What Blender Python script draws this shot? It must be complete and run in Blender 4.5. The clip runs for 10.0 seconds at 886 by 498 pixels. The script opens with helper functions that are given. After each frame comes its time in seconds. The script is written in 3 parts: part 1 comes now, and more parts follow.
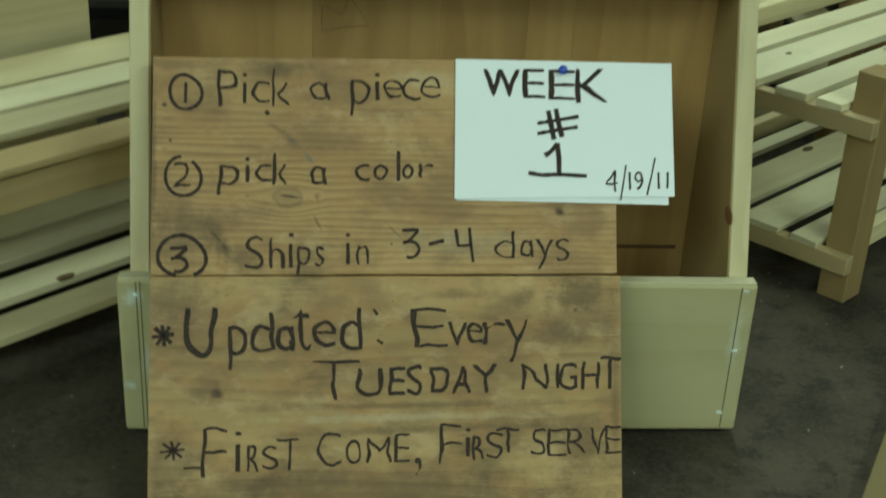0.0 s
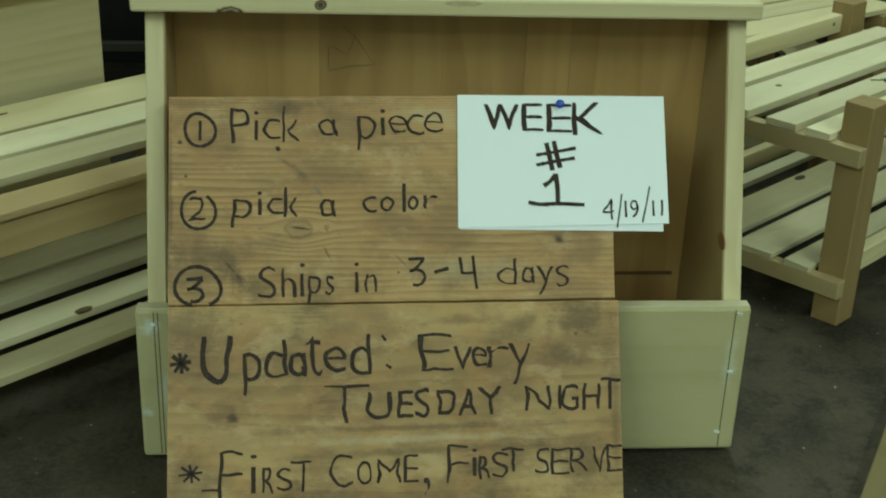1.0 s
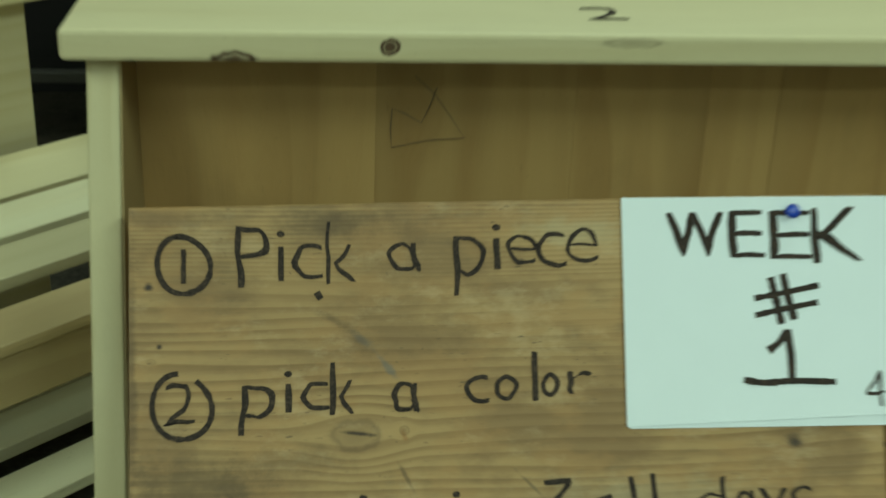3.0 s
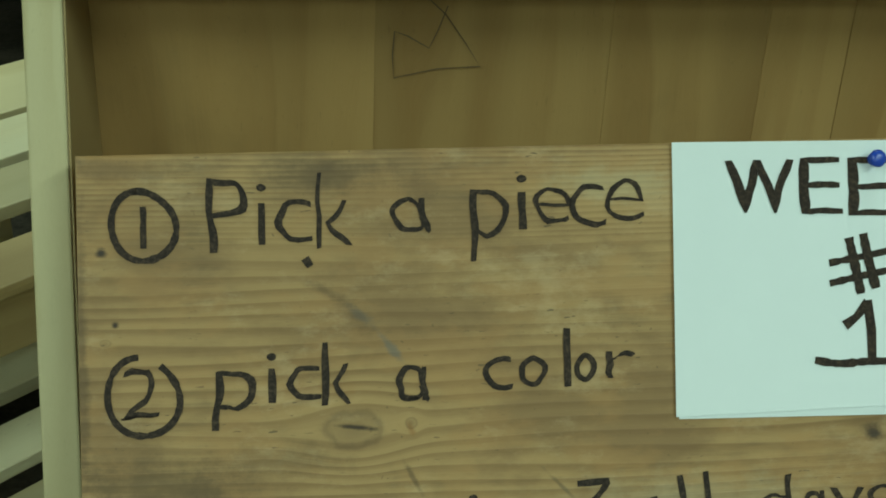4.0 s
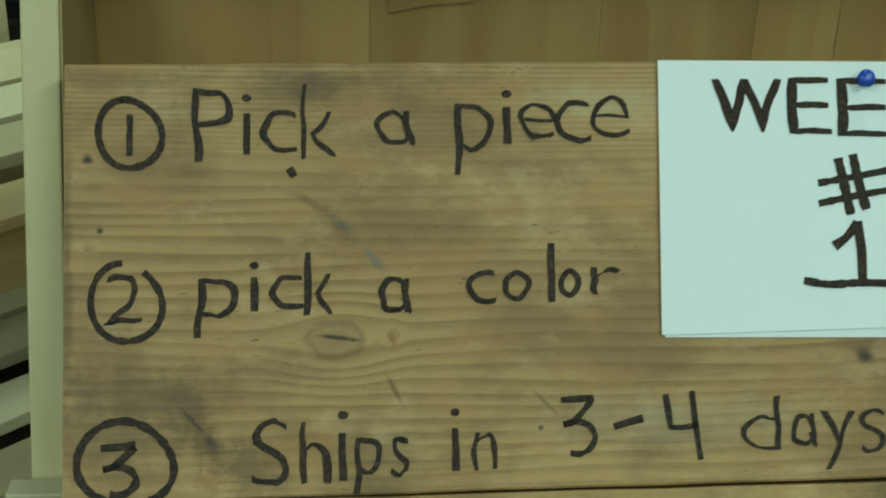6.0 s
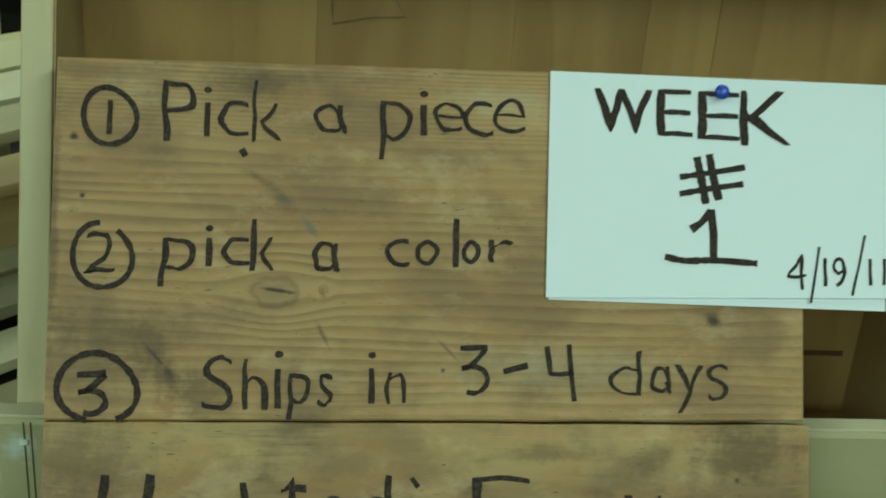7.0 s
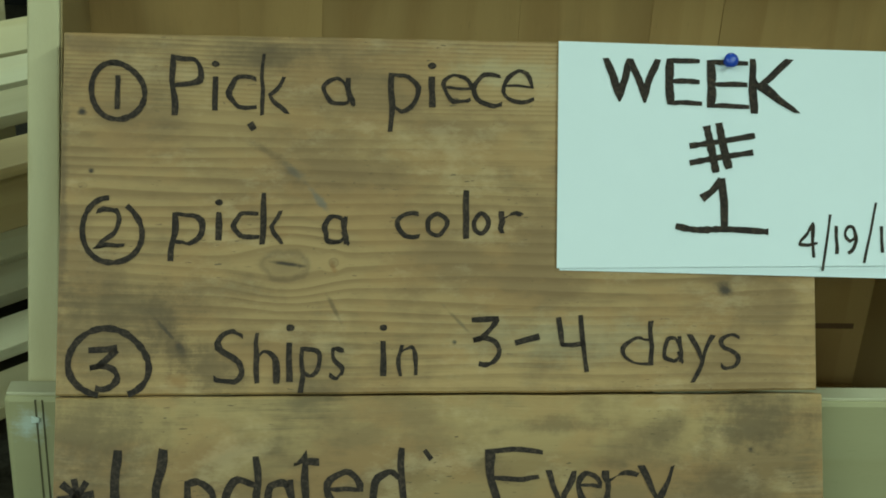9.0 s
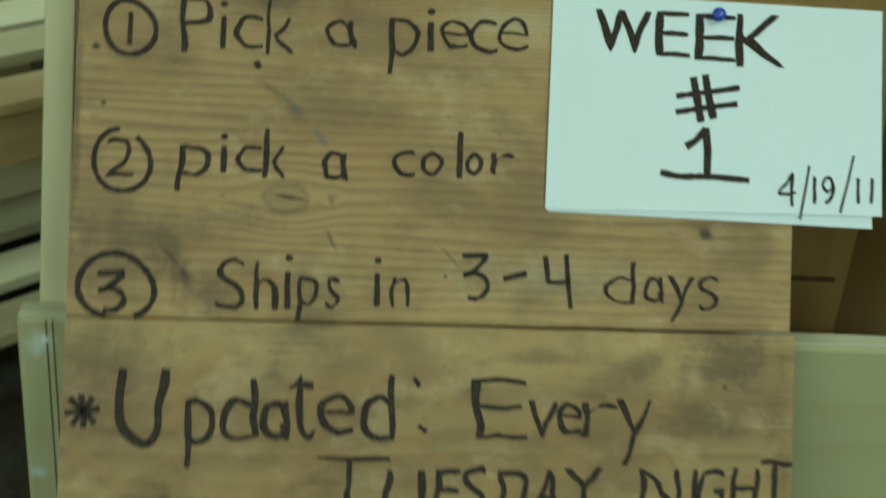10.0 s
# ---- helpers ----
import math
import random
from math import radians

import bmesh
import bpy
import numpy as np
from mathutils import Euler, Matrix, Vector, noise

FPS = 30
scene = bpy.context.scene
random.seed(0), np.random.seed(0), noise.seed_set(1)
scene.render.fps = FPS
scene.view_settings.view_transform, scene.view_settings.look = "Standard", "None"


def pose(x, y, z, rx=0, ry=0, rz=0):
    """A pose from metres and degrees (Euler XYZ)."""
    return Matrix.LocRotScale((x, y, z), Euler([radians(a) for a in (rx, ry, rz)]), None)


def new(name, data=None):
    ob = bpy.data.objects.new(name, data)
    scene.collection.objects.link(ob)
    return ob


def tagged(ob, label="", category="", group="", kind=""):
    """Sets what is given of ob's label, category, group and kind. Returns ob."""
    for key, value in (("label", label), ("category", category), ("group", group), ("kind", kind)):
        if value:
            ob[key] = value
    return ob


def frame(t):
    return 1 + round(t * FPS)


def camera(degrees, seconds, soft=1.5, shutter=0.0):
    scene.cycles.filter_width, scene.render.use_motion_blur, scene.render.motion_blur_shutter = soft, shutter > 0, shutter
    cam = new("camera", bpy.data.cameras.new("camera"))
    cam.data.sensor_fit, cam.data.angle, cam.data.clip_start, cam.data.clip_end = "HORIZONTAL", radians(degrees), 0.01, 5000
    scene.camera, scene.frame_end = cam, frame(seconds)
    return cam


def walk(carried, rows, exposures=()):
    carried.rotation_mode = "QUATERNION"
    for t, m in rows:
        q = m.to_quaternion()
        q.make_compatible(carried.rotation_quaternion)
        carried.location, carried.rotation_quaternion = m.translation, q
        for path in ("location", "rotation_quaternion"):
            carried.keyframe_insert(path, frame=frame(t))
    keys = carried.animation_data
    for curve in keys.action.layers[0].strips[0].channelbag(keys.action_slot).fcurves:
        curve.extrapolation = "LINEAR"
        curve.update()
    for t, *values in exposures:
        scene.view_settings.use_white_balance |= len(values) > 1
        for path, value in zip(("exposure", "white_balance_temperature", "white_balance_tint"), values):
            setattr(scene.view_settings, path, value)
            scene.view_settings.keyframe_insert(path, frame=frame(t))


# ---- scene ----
import collections

cam = camera(37.9, 10.0, soft=1.8, shutter=0.9)
PATH = [
    (0, 0.1752, -1.1764, 0.7837, 64.24, -2.73, -4.09),
    (0.5, 0.1736, -1.2186, 0.7934, 65.77, -1.77, -4.48),
    (1, 0.1678, -1.2300, 0.7982, 65.92, -1.95, -4.36),
    (1.5, 0.1585, -1.2088, 0.8038, 66.78, -2.53, -3.79),
    (2, 0.1471, -1.0677, 0.8002, 65.93, -2.71, -4.34),
    (2.5, 0.1008, -0.8566, 0.7746, 63.48, -2.12, -4.44),
    (2.7, 0.0993, -0.7687, 0.7336, 66.49, -2.23, -5.77),
    (3.8, 0.1107, -0.5375, 0.6576, 62.17, -1.72, -5.49),
    (4, 0.1058, -0.5321, 0.6555, 61.76, -2.24, -5.98),
    (4.5, 0.1143, -0.5367, 0.6518, 62.22, -2.63, -4.93),
    (5, 0.1011, -0.5273, 0.6092, 61.50, -3.50, -6.23),
    (5.2, 0.1041, -0.5451, 0.5817, 64.65, -3.21, -5.69),
    (6.3, 0.1406, -0.5901, 0.6035, 64.40, -1.88, -3.34),
    (6.5, 0.1358, -0.6257, 0.6202, 63.05, -2.92, -2.08),
    (7, 0.1533, -0.7014, 0.6305, 64.85, -4.04, -4.39),
    (7.5, 0.1505, -0.7129, 0.6239, 65.37, -3.63, -4.35),
    (8, 0.1488, -0.7081, 0.6200, 64.90, -3.48, -4.75),
    (8.5, 0.1512, -0.7078, 0.6176, 64.82, -3.10, -4.56),
    (9, 0.1500, -0.7053, 0.6169, 64.63, -3.32, -4.54),
    (9.5, 0.1480, -0.7035, 0.6144, 64.26, -3.23, -4.71),
    (10, 0.1572, -0.7474, 0.6183, 63.03, -4.60, -3.44),
]
walk(cam, [(row[0], pose(*row[1:])) for row in PATH], [(0.0, 0.0, 6500, 10.0), (1.0, 0.0, 6500, 9.0), (2.7, 0.0, 6500, 5.0), (4.5, 0.0, 6250, 4.5), (7.0, 0.0, 6150, 5.0), (10.0, 0.0, 6150, 5.0)])


# ---- world and lamps ----
world = bpy.data.worlds.new("workshop_air")
world.use_nodes = True
world.node_tree.nodes["Background"].inputs[0].default_value = (0.9, 1.0, 0.85, 1)
world.node_tree.nodes["Background"].inputs[1].default_value = 0.06
scene.world = world


def strip_light(x, y, z, length, width, watts, yaw=0.0):
    data = bpy.data.lights.new("fluorescent_strip", "AREA")
    data.shape, data.size, data.size_y = "RECTANGLE", length, width
    data.energy, data.color = watts, LAMP_TINT
    ob = new("fluorescent_strip", data)
    ob.matrix_world = pose(x, y, z, 0, 0, yaw)
    return ob


LAMP_TINT = (0.775, 1.0, 0.84)
strip_light(2.1, -2.4, 2.8, 2.6, 0.5, 74, 60)
strip_light(-1.9, -2.7, 2.75, 2.6, 0.5, 74, 115)
# Added fill, hung low out of view to brighten the left table's lower tier.
strip_light(-0.8, -4.3, 2.6, 2.6, 0.5, 52, 0)
strip_light(0.8, 1.6, 3.2, 2.6, 0.5, 59, 90)


# ---- materials ----
class Nodes:
    def __init__(self, name):
        self.mat = bpy.data.materials.new(name)
        self.mat.use_nodes = True
        self.tree = self.mat.node_tree
        self.bsdf = self.tree.nodes["Principled BSDF"]

    def add(self, kind, values=None, **props):
        n = self.tree.nodes.new(kind)
        for k, v in props.items():
            setattr(n, k, v)
        for k, v in (values or {}).items():
            self.put(n.inputs[k], v)
        return n

    def put(self, socket, v):
        if isinstance(v, bpy.types.NodeSocket):
            self.tree.links.new(v, socket)
        else:
            socket.default_value = v

    def math(self, op, a, b=0.0, clamp=False):
        n = self.add("ShaderNodeMath", operation=op, use_clamp=clamp)
        self.put(n.inputs[0], a)
        self.put(n.inputs[1], b)
        return n.outputs[0]

    def ramp(self, v, lo, hi, a=0.0, b=1.0):
        n = self.add("ShaderNodeMapRange", interpolation_type="SMOOTHSTEP")
        for i, x in enumerate((v, lo, hi, a, b)):
            self.put(n.inputs[i], x)
        return n.outputs[0]

    def mix(self, f, a, b, mode="MIX"):
        n = self.add("ShaderNodeMix", data_type="RGBA", blend_type=mode)
        self.put(n.inputs["Factor"], f)
        self.put(n.inputs["A"], (*a, 1) if isinstance(a, tuple) else a)
        self.put(n.inputs["B"], (*b, 1) if isinstance(b, tuple) else b)
        return n.outputs["Result"]

    def noise(self, vec, scale, detail=4.0, rough=0.55):
        n = self.add("ShaderNodeTexNoise", {"Vector": vec, "Scale": scale, "Detail": detail, "Roughness": rough})
        return n.outputs["Fac"]

    def bump(self, height, strength, distance):
        n = self.add("ShaderNodeBump", {"Height": height, "Strength": strength, "Distance": distance})
        self.put(self.bsdf.inputs["Normal"], n.outputs[0])


def wood(name, base, late, along="X", rings=70.0, contrast=0.5, knots=(), blotch=0.25, dirt=0.0, spread=0.0,
         rough=0.6, wobble=0.012, stain=(0.085, 0.056, 0.028), marks=(), vary=0.24, weather=0.0, calm=0.25, tight=None):
    """Sawn softwood: growth rings that run along one axis and bend round knots, fine fibre, blotches and dirt.
    knots: rows of (along, across, half length, half width, darkness)."""
    m = Nodes(name)
    co = m.add("ShaderNodeTexCoord").outputs["Object"]
    rnd = m.add("ShaderNodeObjectInfo").outputs["Random"]
    sep = m.add("ShaderNodeSeparateXYZ", {0: co})
    x, y, z = sep.outputs
    a = {"X": x, "Y": y, "Z": z}[along]
    b = {"X": z, "Y": x, "Z": x}[along]
    c = {"X": y, "Y": z, "Z": y}[along]
    shift = m.math("MULTIPLY", rnd, spread)
    a1, b1 = m.math("ADD", a, shift), m.math("ADD", b, m.math("MULTIPLY", shift, 0.37))
    across = b1
    dark = None
    for ka, kb, la, lb, d in knots:
        da = m.math("DIVIDE", m.math("SUBTRACT", a, ka), la)
        db = m.math("DIVIDE", m.math("SUBTRACT", b, kb), lb)
        r = m.math("SQRT", m.math("ADD", m.math("MULTIPLY", da, da), m.math("MULTIPLY", db, db)))
        bend = m.ramp(r, 0.0, 3.2, 1.0, 0.0)
        side = m.math("MULTIPLY", m.math("MULTIPLY", bend, db), lb * 0.75)
        across = m.math("SUBTRACT", across, side)
        uneven = m.math("ADD", r, m.math("MULTIPLY", m.math("SUBTRACT", m.noise(co, 110, 4), 0.5), 0.8))
        rim = m.ramp(m.math("ABSOLUTE", m.math("SUBTRACT", uneven, 0.85)), 0.0, 0.3, 0.6, 0.0)
        heart = m.ramp(uneven, 0.1, 1.0, 0.75, 0.15)
        spot = m.math("MULTIPLY", m.math("MULTIPLY", m.math("ADD", heart, rim), m.ramp(uneven, 0.9, 1.3, 1.0, 0.0)), d, clamp=True)
        dark = spot if dark is None else m.math("MAXIMUM", dark, spot)
    long = m.add("ShaderNodeCombineXYZ", {0: m.math("MULTIPLY", a1, 0.12), 1: across, 2: c}).outputs[0]
    drift = m.math("MULTIPLY", m.math("SUBTRACT", m.noise(long, 14, 2), 0.5), wobble * 4)
    wide = m.math("ADD", across, drift)
    ring_at = m.math("MULTIPLY", m.math("ADD", wide, m.math("MULTIPLY", m.noise(long, 5, 1), 0.05)), rings)
    if tight:
        ring_at = m.math("ADD", ring_at, m.math("MULTIPLY", m.math("MAXIMUM", m.math("SUBTRACT", across, tight[0]), 0.0), rings * tight[1]))
    saw = m.math("FRACT", ring_at)
    ring = m.math("MULTIPLY", m.ramp(saw, 0.15, 0.85), m.ramp(saw, 0.86, 1.0, 1.0, 0.0))
    fade = m.ramp(m.noise(long, 22 if not weather else 11, 2), 0.35, 0.65, calm, 1.0)
    fibre_at = m.add("ShaderNodeCombineXYZ", {0: m.math("MULTIPLY", a1, 0.05), 1: wide, 2: c}).outputs[0]
    fibre = m.noise(fibre_at, 900, 3, 0.7)
    body = m.math("MULTIPLY", m.math("MULTIPLY", ring, fade), contrast)
    body = m.math("ADD", body, m.math("MULTIPLY", m.math("SUBTRACT", fibre, 0.5), 0.45 * contrast + 0.08), clamp=True)
    col = m.mix(body, base, late)
    cloud = m.ramp(m.noise(long, 9, 3), 0.3, 0.7)
    col = m.mix(m.math("MULTIPLY", cloud, blotch), col, tuple(v * 0.62 for v in late))
    worn = m.ramp(m.noise(long, 17, 4, 0.6), 0.55, 0.78)
    col = m.mix(m.math("MULTIPLY", worn, blotch * 0.55), col, tuple(min(1.0, v * 1.22) for v in base))
    tone = m.math("ADD", 1.0 - vary / 2, m.math("MULTIPLY", rnd, vary))
    if spread:
        col = m.mix(1.0, col, m.add("ShaderNodeCombineColor", {0: tone, 1: tone, 2: tone}).outputs[0], "MULTIPLY")
    if weather:
        loose = m.add("ShaderNodeCombineXYZ", {0: m.math("MULTIPLY", a1, 0.55), 1: b1, 2: c}).outputs[0]
        brown = m.math("MULTIPLY", m.ramp(m.noise(loose, 15, 6, 0.62), 0.44, 0.60), weather)
        col = m.mix(brown, col, (0.185, 0.100, 0.040))
        warm = m.math("MULTIPLY", m.ramp(m.noise(loose, 33, 5, 0.6), 0.48, 0.60), weather * 0.7)
        col = m.mix(warm, col, (0.42, 0.225, 0.080))
        rubbed = m.math("MULTIPLY", m.ramp(m.noise(loose, 26, 6, 0.7), 0.52, 0.66), weather * 0.6)
        col = m.mix(rubbed, col, (0.62, 0.45, 0.25))
    if dirt:
        patch = m.math("ADD", m.math("MULTIPLY", m.noise(co, 11, 5, 0.62), 0.7), m.math("MULTIPLY", m.noise(fibre_at, 260, 4, 0.7), 0.3))
        grime = m.math("MULTIPLY", m.ramp(patch, 0.52, 0.68), dirt)
        specks = m.math("MULTIPLY", m.ramp(m.noise(co, 260, 2), 0.70, 0.78), dirt)
        tick_at = m.add("ShaderNodeCombineXYZ", {0: m.math("MULTIPLY", a1, 0.22), 1: b1, 2: c}).outputs[0]
        ticks = m.math("MULTIPLY", m.ramp(m.noise(tick_at, 520, 2, 0.5), 0.66, 0.72), m.ramp(m.noise(co, 24, 3), 0.48, 0.62))
        col = m.mix(m.math("MAXIMUM", m.math("MAXIMUM", grime, specks), m.math("MULTIPLY", ticks, min(1.0, dirt * 1.3))), col, stain)
    for ma, mb, la, lb, slope, force, tint in marks:
        ca, sa = math.cos(radians(slope)), math.sin(radians(slope))
        pa, pb = m.math("SUBTRACT", a, ma), m.math("SUBTRACT", b, mb)
        da = m.math("DIVIDE", m.math("ADD", m.math("MULTIPLY", pa, ca), m.math("MULTIPLY", pb, sa)), la)
        db = m.math("DIVIDE", m.math("SUBTRACT", m.math("MULTIPLY", pb, ca), m.math("MULTIPLY", pa, sa)), lb)
        r = m.math("SQRT", m.math("ADD", m.math("MULTIPLY", da, da), m.math("MULTIPLY", db, db)))
        streaks = m.math("MULTIPLY", m.math("SUBTRACT", m.noise(fibre_at, 330, 4, 0.7), 0.5), 1.0)
        ragged = m.math("ADD", m.math("ADD", r, streaks), m.math("MULTIPLY", m.math("SUBTRACT", m.noise(co, 60, 7, 0.72), 0.5), 2.0))
        col = m.mix(m.math("MULTIPLY", m.ramp(ragged, 0.1, 1.0, 1.0, 0.0), force), col, tint)
    if dark is not None:
        core = m.mix(m.noise(co, 220, 3), (0.13, 0.066, 0.026), (0.03, 0.018, 0.01))
        col = m.mix(dark, col, core)
    m.put(m.bsdf.inputs["Base Color"], col)
    m.put(m.bsdf.inputs["Roughness"], m.math("ADD", rough - 0.1, m.math("MULTIPLY", fibre, 0.2)))
    m.bump(m.math("ADD", m.math("MULTIPLY", fibre, 0.6), m.math("MULTIPLY", ring, 0.5)), 0.25, 0.0006)
    return m.mat


def plain(name, colour, rough=0.5, vary=0.1, scale=40.0, metal=0.0, bump=0.0):
    m = Nodes(name)
    co = m.add("ShaderNodeTexCoord").outputs["Object"]
    n = m.noise(co, scale, 4)
    m.put(m.bsdf.inputs["Base Color"], m.mix(n, tuple(v * (1 - vary) for v in colour), tuple(min(1, v * (1 + vary)) for v in colour)))
    m.put(m.bsdf.inputs["Roughness"], rough)
    m.put(m.bsdf.inputs["Metallic"], metal)
    if bump:
        m.bump(n, bump, 0.001)
    return m.mat


def concrete():
    m = Nodes("worn_concrete")
    co = m.add("ShaderNodeTexCoord").outputs["Object"]
    big, mid, fine = m.noise(co, 4.5, 6, 0.65), m.noise(co, 17, 6, 0.68), m.noise(co, 150, 4, 0.7)
    col = m.mix(m.ramp(big, 0.3, 0.7), (0.018, 0.0145, 0.010), (0.074, 0.060, 0.040))
    col = m.mix(m.math("MULTIPLY", m.ramp(mid, 0.48, 0.66), 0.75), col, (0.018, 0.015, 0.011))
    col = m.mix(m.math("MULTIPLY", m.ramp(fine, 0.35, 0.7), 0.3), col, (0.11, 0.096, 0.072))
    col = m.mix(m.ramp(m.noise(co, 75, 2), 0.73, 0.77), col, (0.28, 0.26, 0.2))
    m.put(m.bsdf.inputs["Base Color"], col)
    m.put(m.bsdf.inputs["Roughness"], m.ramp(mid, 0.3, 0.8, 0.68, 0.9))
    m.put(m.bsdf.inputs["Specular IOR Level"], 0.25)
    m.bump(m.math("ADD", fine, mid), 0.3, 0.002)
    return m.mat


def marker():
    m = Nodes("black_marker_ink")
    co = m.add("ShaderNodeTexCoord").outputs["Object"]
    n = m.noise(co, 420, 4, 0.7)
    m.put(m.bsdf.inputs["Base Color"], m.mix(m.ramp(n, 0.40, 0.78), (0.036, 0.028, 0.026), (0.110, 0.076, 0.055)))
    m.put(m.bsdf.inputs["Roughness"], 0.9)
    m.put(m.bsdf.inputs["Specular IOR Level"], 0.08)
    return m.mat


SIGN_BASE, SIGN_LATE = (0.50, 0.312, 0.130), (0.235, 0.122, 0.040)
PINE_BASE, PINE_LATE = (0.64, 0.56, 0.34), (0.50, 0.40, 0.195)
KNOTTY = (0.045, 0.026, 0.015)
GRIME, BLUE, RUST, PALE, GLUE = (0.095, 0.055, 0.024), (0.10, 0.12, 0.13), (0.32, 0.14, 0.035), (0.52, 0.44, 0.27), (0.66, 0.74, 0.70)
M_SIGN_A = wood("aged_fir_upper", SIGN_BASE, SIGN_LATE, "X", 140, 0.76, blotch=0.34, dirt=0.55, wobble=0.010, weather=0.56, calm=0.30, tight=(0.195, 1.6),
                knots=((0.1316, 0.1022, 0.0150, 0.0100, 0.52), (0.1600, 0.1045, 0.0030, 0.0030, 0.4),
                       (0.013, 0.148, 0.003, 0.002, 0.3)),
                marks=((0.4000, 0.0905, 0.0075, 0.0060, -30, 0.85, GRIME), (0.4005, 0.0900, 0.0040, 0.0030, -30, 0.8, KNOTTY), (0.0115, 0.1917, 0.0036, 0.0030, 0, 1.0, KNOTTY), (0.0177, 0.1566, 0.0022, 0.0022, 0, 1.0, KNOTTY),
                       (0.2328, 0.0573, 0.0020, 0.0020, 0, 1.0, KNOTTY), (0.1330, 0.1032, 0.0150, 0.0016, -7, 1.0, (0.035, 0.02, 0.012)), (0.1595, 0.1020, 0.0070, 0.0028, -65, 0.75, RUST),
                       (0.066, 0.056, 0.032, 0.016, -58, 0.9, (0.15, 0.085, 0.034)), (0.062, 0.064, 0.013, 0.0018, -48, 1.0, KNOTTY), (0.071, 0.053, 0.008, 0.0034, -60, 1.0, KNOTTY),
                       (0.088, 0.041, 0.030, 0.018, -30, 0.75, (0.16, 0.095, 0.04)), (0.070, 0.034, 0.010, 0.006, 0, 0.6, RUST),
                       (0.020, 0.056, 0.060, 0.044, 0, 0.55, (0.14, 0.085, 0.036)), (0.040, 0.078, 0.060, 0.020, -8, 0.55, (0.14, 0.085, 0.036)), (0.095, 0.088, 0.05, 0.012, 0, 0.4, GRIME), (0.118, 0.122, 0.030, 0.006, 0, 0.35, RUST),
                       (0.120, 0.228, 0.045, 0.012, 0, 0.6, GRIME), (0.165, 0.222, 0.020, 0.010, -30, 0.4, GRIME), (0.020, 0.232, 0.050, 0.008, 0, 0.45, GRIME),
                       (0.150, 0.143, 0.014, 0.0030, -52, 0.55, BLUE), (0.136, 0.158, 0.012, 0.004, -40, 0.4, BLUE), (0.120, 0.170, 0.018, 0.004, -30, 0.5, GRIME), (0.134, 0.157, 0.022, 0.007, -48, 0.35, GRIME),
                       (0.16, 0.078, 0.016, 0.002, -62, 0.6, GRIME), (0.236, 0.069, 0.014, 0.0016, -45, 0.6, GRIME),
                       (0.27, 0.222, 0.06, 0.012, 0, 0.4, PALE), (0.30, 0.060, 0.10, 0.020, 0, 0.3, PALE), (0.002, 0.14, 0.004, 0.10, 0, 0.6, GRIME)))
M_SIGN_B = wood("aged_fir_lower", (0.47, 0.312, 0.132), (0.265, 0.152, 0.054), "X", 62, 0.62, blotch=0.5, dirt=0.65, wobble=0.016, weather=0.58, calm=0.10,
                knots=((0.45, -0.19, 0.006, 0.005, 0.4),),
                marks=((0.0655, -0.0880, 0.0075, 0.0065, 20, 0.9, KNOTTY), (0.4153, -0.0071, 0.0038, 0.0034, 0, 1.0, KNOTTY), (0.020, 0.000, 0.060, 0.040, 0, 0.65, (0.13, 0.08, 0.035)), (0.420, 0.008, 0.050, 0.026, 10, 0.7, GRIME), (0.400, -0.030, 0.045, 0.016, -12, 0.5, GRIME), (0.360, 0.002, 0.030, 0.014, 30, 0.5, GRIME),
                       (0.300, 0.008, 0.040, 0.008, 0, 0.5, GRIME), (0.058, -0.080, 0.026, 0.018, 40, 0.5, GRIME), (0.25, -0.100, 0.20, 0.005, 1, 0.5, GRIME), (0.25, -0.112, 0.20, 0.006, 1, 0.45, PALE), (0.26, -0.124, 0.20, 0.006, 2, 0.5, GRIME),
                       (0.11, -0.175, 0.05, 0.012, 50, 0.55, GRIME), (0.20, -0.185, 0.30, 0.035, 0, 0.5, GRIME), (0.02, -0.16, 0.04, 0.06, 0, 0.5, GRIME), (0.42, -0.145, 0.05, 0.03, 60, 0.5, GRIME), (0.455, -0.10, 0.006, 0.10, 0, 0.4, GRIME)))
M_PINE_X = wood("pine_along_x", PINE_BASE, PINE_LATE, "X", 60, 0.45, blotch=0.3, spread=3.0, dirt=0.06, vary=0.5)
M_PINE_Y = wood("pine_along_y", PINE_BASE, PINE_LATE, "Y", 60, 0.45, blotch=0.3, spread=3.0, dirt=0.06, vary=0.5)
M_PINE_Z = wood("pine_along_z", PINE_BASE, PINE_LATE, "Z", 60, 0.45, blotch=0.3, spread=3.0, dirt=0.06, vary=0.5)
M_TOP = wood("pine_case_top", PINE_BASE, PINE_LATE, "X", 45, 0.3, blotch=0.12, dirt=0.08,
             knots=((0.060, 0.474, 0.013, 0.006, 1.3), (0.153, 0.483, 0.006, 0.005, 1.6), (0.30, 0.487, 0.02, 0.003, 0.5)))
M_SIDE_R = wood("pine_case_side", PINE_BASE, PINE_LATE, "Z", 55, 0.4, blotch=0.2, dirt=0.06)
# Redder than the other pine: bounce inside the case is put into this colour.
M_BACK = wood("pine_case_back", (0.49, 0.305, 0.112), (0.34, 0.18, 0.052), "Z", 30, 0.5, blotch=0.45, spread=3.0, wobble=0.03, vary=0.22, dirt=0.12)
